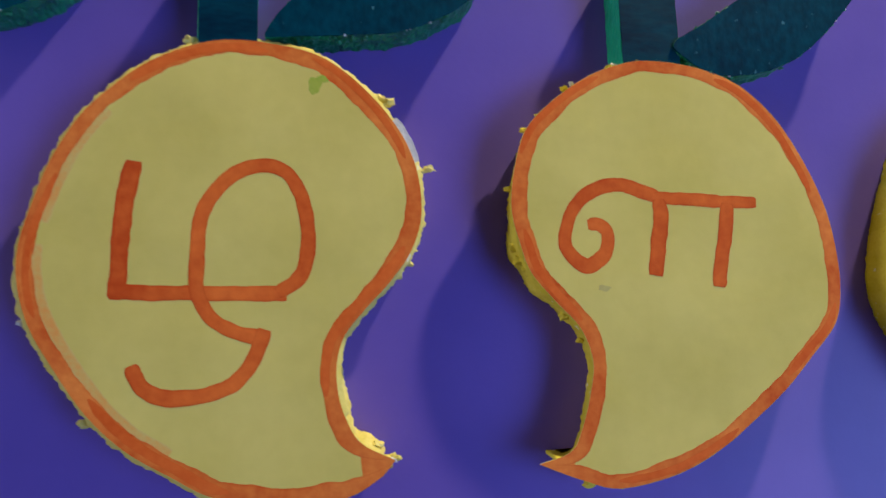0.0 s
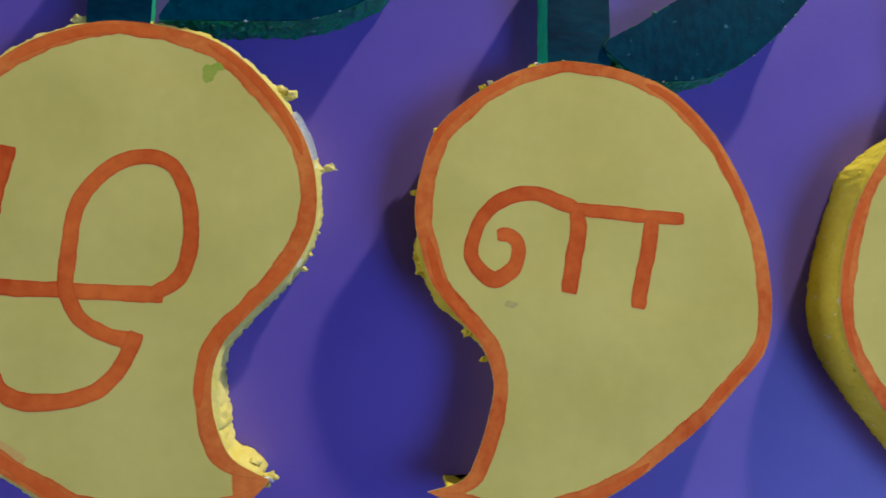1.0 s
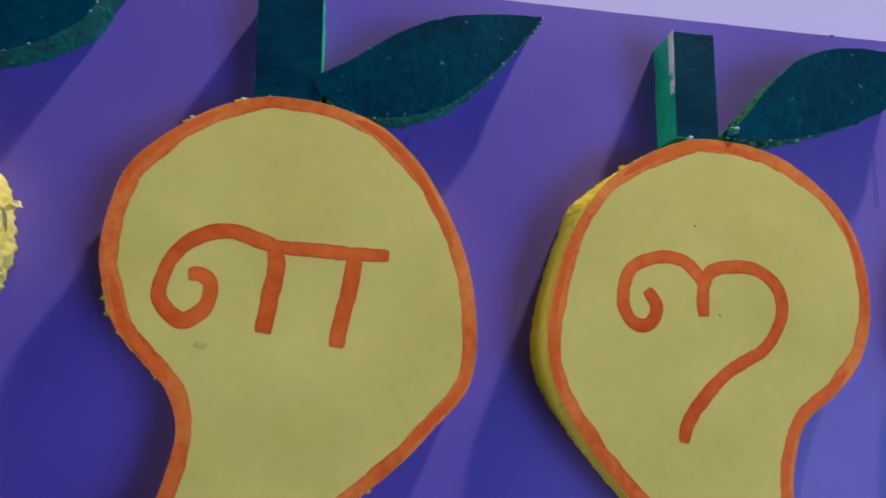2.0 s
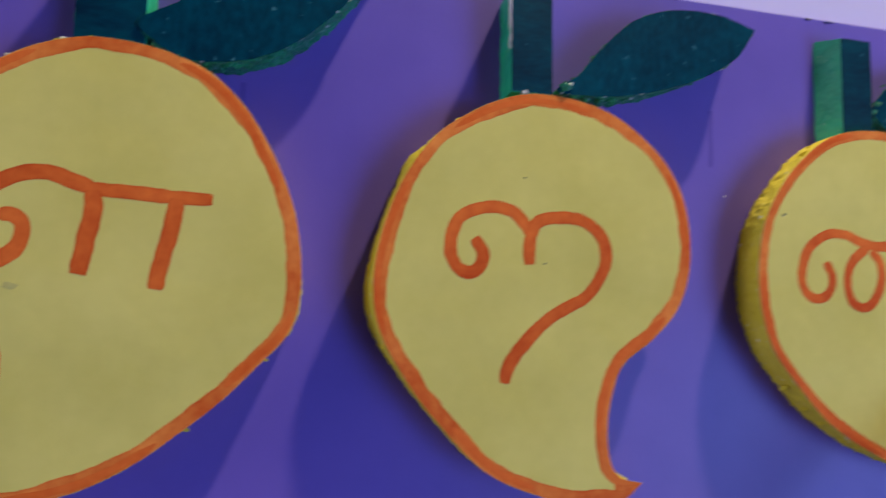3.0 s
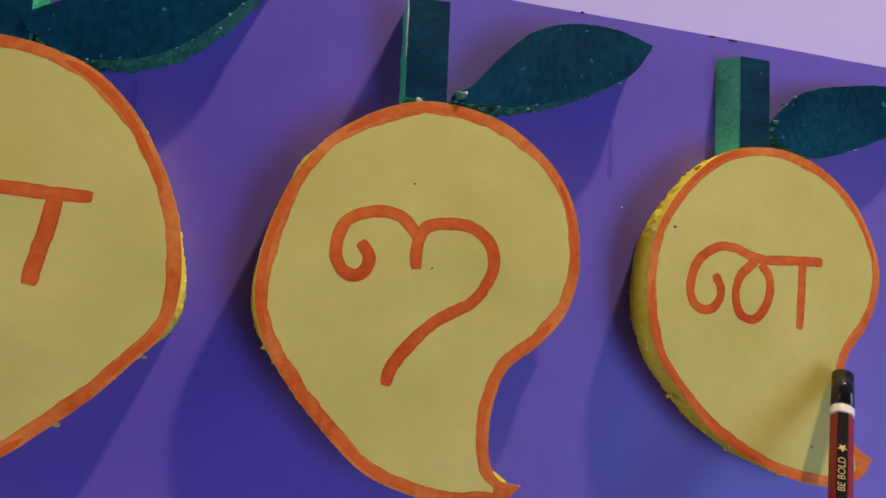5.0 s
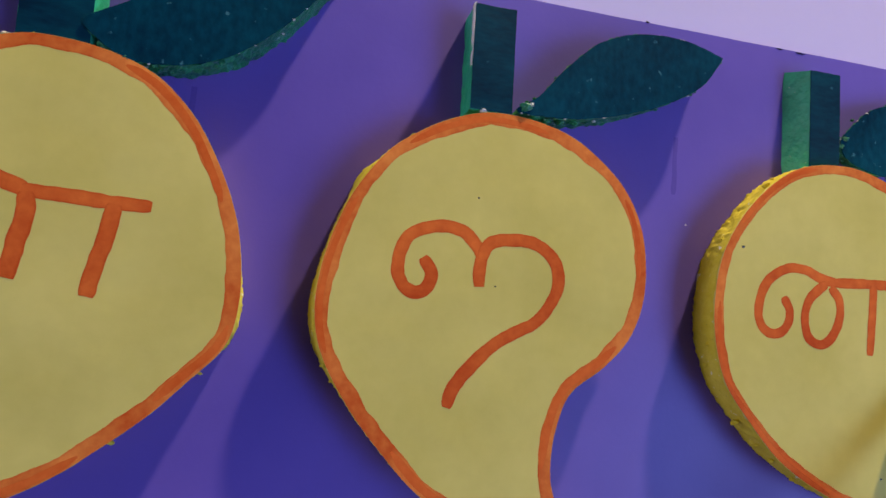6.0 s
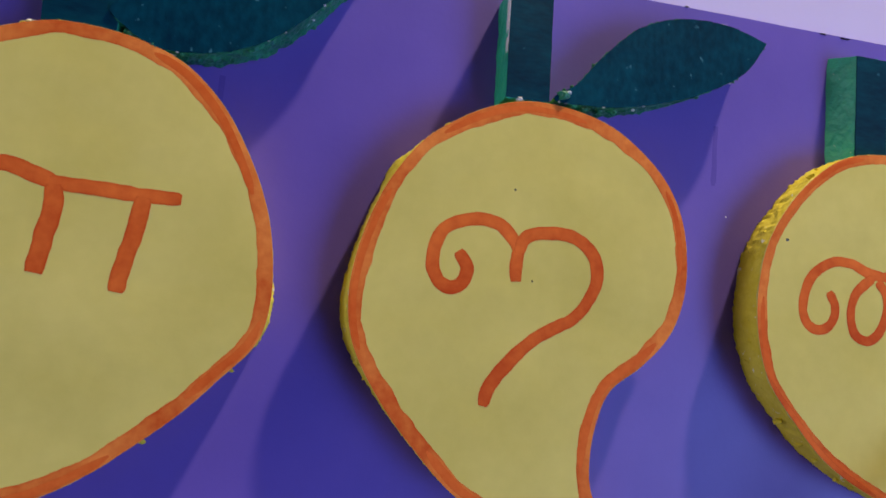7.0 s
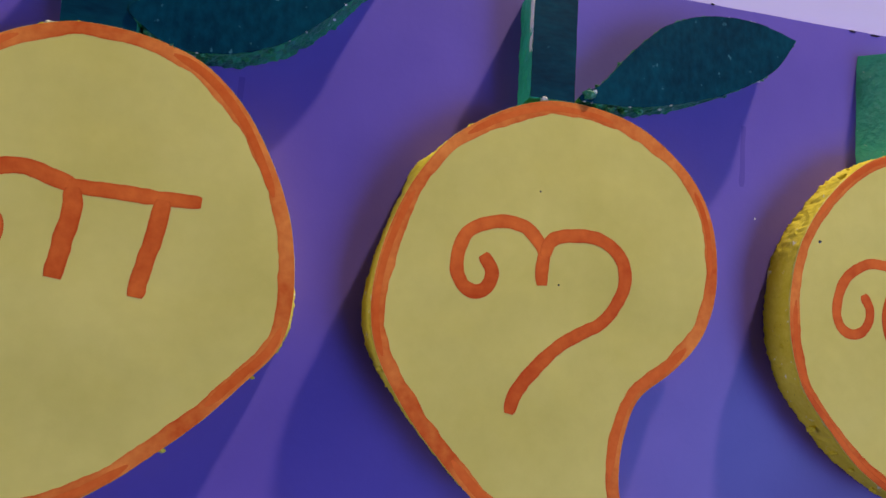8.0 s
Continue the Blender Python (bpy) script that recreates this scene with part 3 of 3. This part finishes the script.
add_leaf(m3, F3, 6, 0.0, 33.0, crumbs=((0.13, 0.53, 0.0, 0.018), (0.17, 0.51, 0.02, 0.02), (0.22, 0.50, 0.03, 0.016), (0.15, 0.545, 0.004, 0.009), (0.28, 0.505, 0.04, 0.015), (0.34, 0.512, 0.04, 0.013)))

# fourth fruit
M4 = [(1.500, 0.490), (1.659, 0.485), (1.827, 0.429), (1.983, 0.307), (2.075, 0.169), (2.129, 0.014), (2.116, -0.131), (2.049, -0.277),
      (1.953, -0.395), (1.908, -0.558), (1.928, -0.682), (1.984, -0.781), (2.074, -0.844), (2.005, -0.923), (1.833, -0.954), (1.624, -0.913),
      (1.424, -0.828), (1.262, -0.725), (1.128, -0.586), (1.020, -0.447), (0.968, -0.283), (0.959, -0.116), (0.991, 0.059), (1.072, 0.216), (1.193, 0.355), (1.334, 0.452)]
L4 = [[(1.275, -0.084), (1.304, -0.143), (1.288, -0.205), (1.241, -0.236), (1.186, -0.223), (1.158, -0.164), (1.171, -0.079), (1.211, -0.016),
       (1.294, 0.033), (1.379, 0.034), (1.450, 0.007), (1.537, -0.009)],
      [(1.520, -0.008), (1.685, 0.002), (1.821, 0.005)],
      [(1.479, -0.013), (1.408, -0.075), (1.380, -0.151), (1.394, -0.235), (1.451, -0.266), (1.508, -0.234), (1.546, -0.153), (1.543, -0.078), (1.502, -0.025)],
      [(1.715, -0.003), (1.708, -0.143), (1.697, -0.294)]]
m4, face4 = mango(M4, 12, L4, 0.040, 0.040, "yellow mango cut-out with double-looped orange letter", 14.0,
                  crumbs=((0.98, -0.30, 0.06, 0.012), (1.12, -0.60, 0.07, 0.014), (1.04, 0.13, 0.06, 0.012), (0.985, -0.10, 0.05, 0.011), (1.00, -0.38, 0.10, 0.013), (1.22, -0.69, 0.08, 0.012)),
                  bare=((2.135, -0.09, 0.04, 0.010), (1.045, -0.42, 0.03, 0.007), (0.985, -0.2, 0.05, 0.006)), flare=-0.008, rough=0.009, bits=12,
                  bulges=((1.10, 0.26, 0.16, -0.014),))
loop4, out4 = outline(M4, 560, 12), normals_out(outline(M4, 560, 12))
first, last = sorted((nearest(loop4, 1.00, -0.40), nearest(loop4, 1.50, -0.87)))
part("border_edge", stroke_mesh([loop4[j] - out4[j] * 0.012 for j in range(first, last, 6)], 0.022, 77.0, 0.0008, 10), ORANGE, face4, "darker orange line along the border's edge")
for u, v, s in ((1.081, 0.100, 0.007), (1.755, -0.79, 0.005)):
    part("speck", blob_mesh(u, v, s, s * 0.8, 3, -0.0012, 10), BLACK, face4, "tiny dark speck")
add_stem(m4, 1.435, 1.588, 0.480, 0.918, 0.002, 0.05, 24.0, 0.055)
F4 = [(1.597, 0.622), (1.665, 0.705), (1.753, 0.782), (1.870, 0.828), (1.994, 0.855), (2.250, 0.890), (2.442, 0.818), (2.294, 0.672),
      (2.190, 0.618), (1.968, 0.525), (1.812, 0.494), (1.640, 0.540)]
add_leaf(m4, F4, 6, 0.05, 34.0, crumbs=((1.605, 0.600, 0.06, 0.018), (1.620, 0.635, 0.055, 0.014), (1.60, 0.565, 0.07, 0.014)), flare=-0.05)

# the leaf of a further fruit, at the start of the row
lone = tagged(empty("leaf_cutout", P(-3.95, 0.7, BOARD)), "dark green painted foam leaf glued to the board", "wall decoration")
add_leaf(lone, [(u - 1.36, v) for u, v in F1], 5, 0.0, 35.0)


# ---------------------------------------------------------------- pencil
def stamp(parent, m):
    """The words and the star stamped in foil along one side of the pencil, running up to its dipped end."""
    curve = bpy.data.curves.new("words", "FONT")
    curve.body, curve.size, curve.align_x, curve.align_y, curve.extrude = "BE BOLD", 0.0030, "RIGHT", "CENTER", 0.00003
    ob = bpy.data.objects.new("words", curve)
    scene.collection.objects.link(ob)
    me = bpy.data.meshes.new_from_object(ob.evaluated_get(bpy.context.evaluated_depsgraph_get()))
    bpy.data.objects.remove(ob)
    bm = bmesh.new()
    bm.from_mesh(me)
    bm.transform(m)
    part("stamped_words", bm, GOLD, parent, "gold stamped words")
    bm = bmesh.new()
    ring = []
    for k in range(10):
        a, rr = math.pi * k / 5 + math.pi, 0.0016 if k % 2 == 0 else 0.0007
        ring.append(bm.verts.new(m @ Vector((0.0033 + rr * math.cos(a), rr * math.sin(a), 0.00004))))
    bm.faces.new(ring)
    part("stamped_star", bm, GOLD, parent, "gold stamped star")


def pencil(tip, foot, radius, length):
    """A hexagonal pencil with black and red stripes, its dipped end against a fruit."""
    axis = (foot - tip).normalized()
    turn = axis.to_track_quat("Z", "Y").to_matrix().to_4x4()
    out = turn.to_3x3().inverted() @ Vector((-0.66, -0.74, 0.05))
    m = Matrix.Translation(tip) @ turn @ Matrix.Rotation(math.atan2(out.y, out.x) - radians(30), 4, "Z")
    thing = new("pencil")
    thing.empty_display_size = 0.01
    thing.matrix_world = m
    bpy.context.view_layer.update()
    tagged(thing, "red and black striped hexagonal pencil with dipped black end", "pencil")

    def prism(z0, z1, r0, r1, sides, steps=1, faces=None):
        bm = bmesh.new()
        rings = []
        for k in range(steps + 1):
            f = k / steps
            r = r0 + (r1 - r0) * f
            rings.append([bm.verts.new(m @ Vector((r * math.cos(2 * math.pi * i / sides), r * math.sin(2 * math.pi * i / sides), z0 + (z1 - z0) * f))) for i in range(sides)])
        for a, b in zip(rings, rings[1:]):
            for i in range(sides):
                bm.faces.new((a[i], a[(i + 1) % sides], b[(i + 1) % sides], b[i]))
        bm.faces.new(rings[0])
        bm.faces.new(list(reversed(rings[-1])))
        bmesh.ops.bevel(bm, geom=[e for e in bm.edges], offset=radius * 0.10, segments=2, affect="EDGES")
        return bm

    part("barrel", prism(0.0176, length - 0.018, radius, radius, 6), RED, thing, "red lacquered barrel")
    for side in range(0, 6, 2):
        a0 = radians(60 * side + 30)
        mid = Vector((math.cos(a0), math.sin(a0), 0))
        across = Vector((-math.sin(a0), math.cos(a0), 0))
        flat = radius * math.cos(radians(30))
        bm = bmesh.new()
        corners = []
        for z in (0.0178, length - 0.0185):
            for s in (-1, 1):
                for h in (-0.0002, 0.00008):
                    corners.append(bm.verts.new(m @ (mid * (flat + h) + across * s * radius * 0.43 + Vector((0, 0, z)))))
        bmesh.ops.convex_hull(bm, input=corners)
        stripe = part("stripe", bm, BLACK, thing, "black lacquered stripe")
        if side == 0:
            stamp(stripe, m @ Matrix.LocRotScale(mid * (flat + 0.00012) + Vector((0, 0, 0.0345)), Matrix((-Vector((0, 0, 1)), across, mid)).transposed().to_quaternion(), None))
    part("ring", prism(0.0142, 0.0177, radius * 1.03, radius * 1.03, 24), WHITE, thing, "white painted ring")
    part("dipped_end", prism(0.0, 0.0143, radius * 0.98, radius * 1.01, 24), BLACK, thing, "black dipped end", True)
    part("sharpened_wood", prism(length - 0.018, length - 0.004, radius * 0.95, radius * 0.25, 12), WOOD, thing, "sharpened bare wood")
    part("lead", prism(length - 0.0041, length, radius * 0.25, radius * 0.08, 10), BLACK, thing, "dark pencil lead")
    return thing


pencil(P(1.878, -0.475, -0.044), P(1.635, -0.922, -0.260), 0.0036, 0.172)
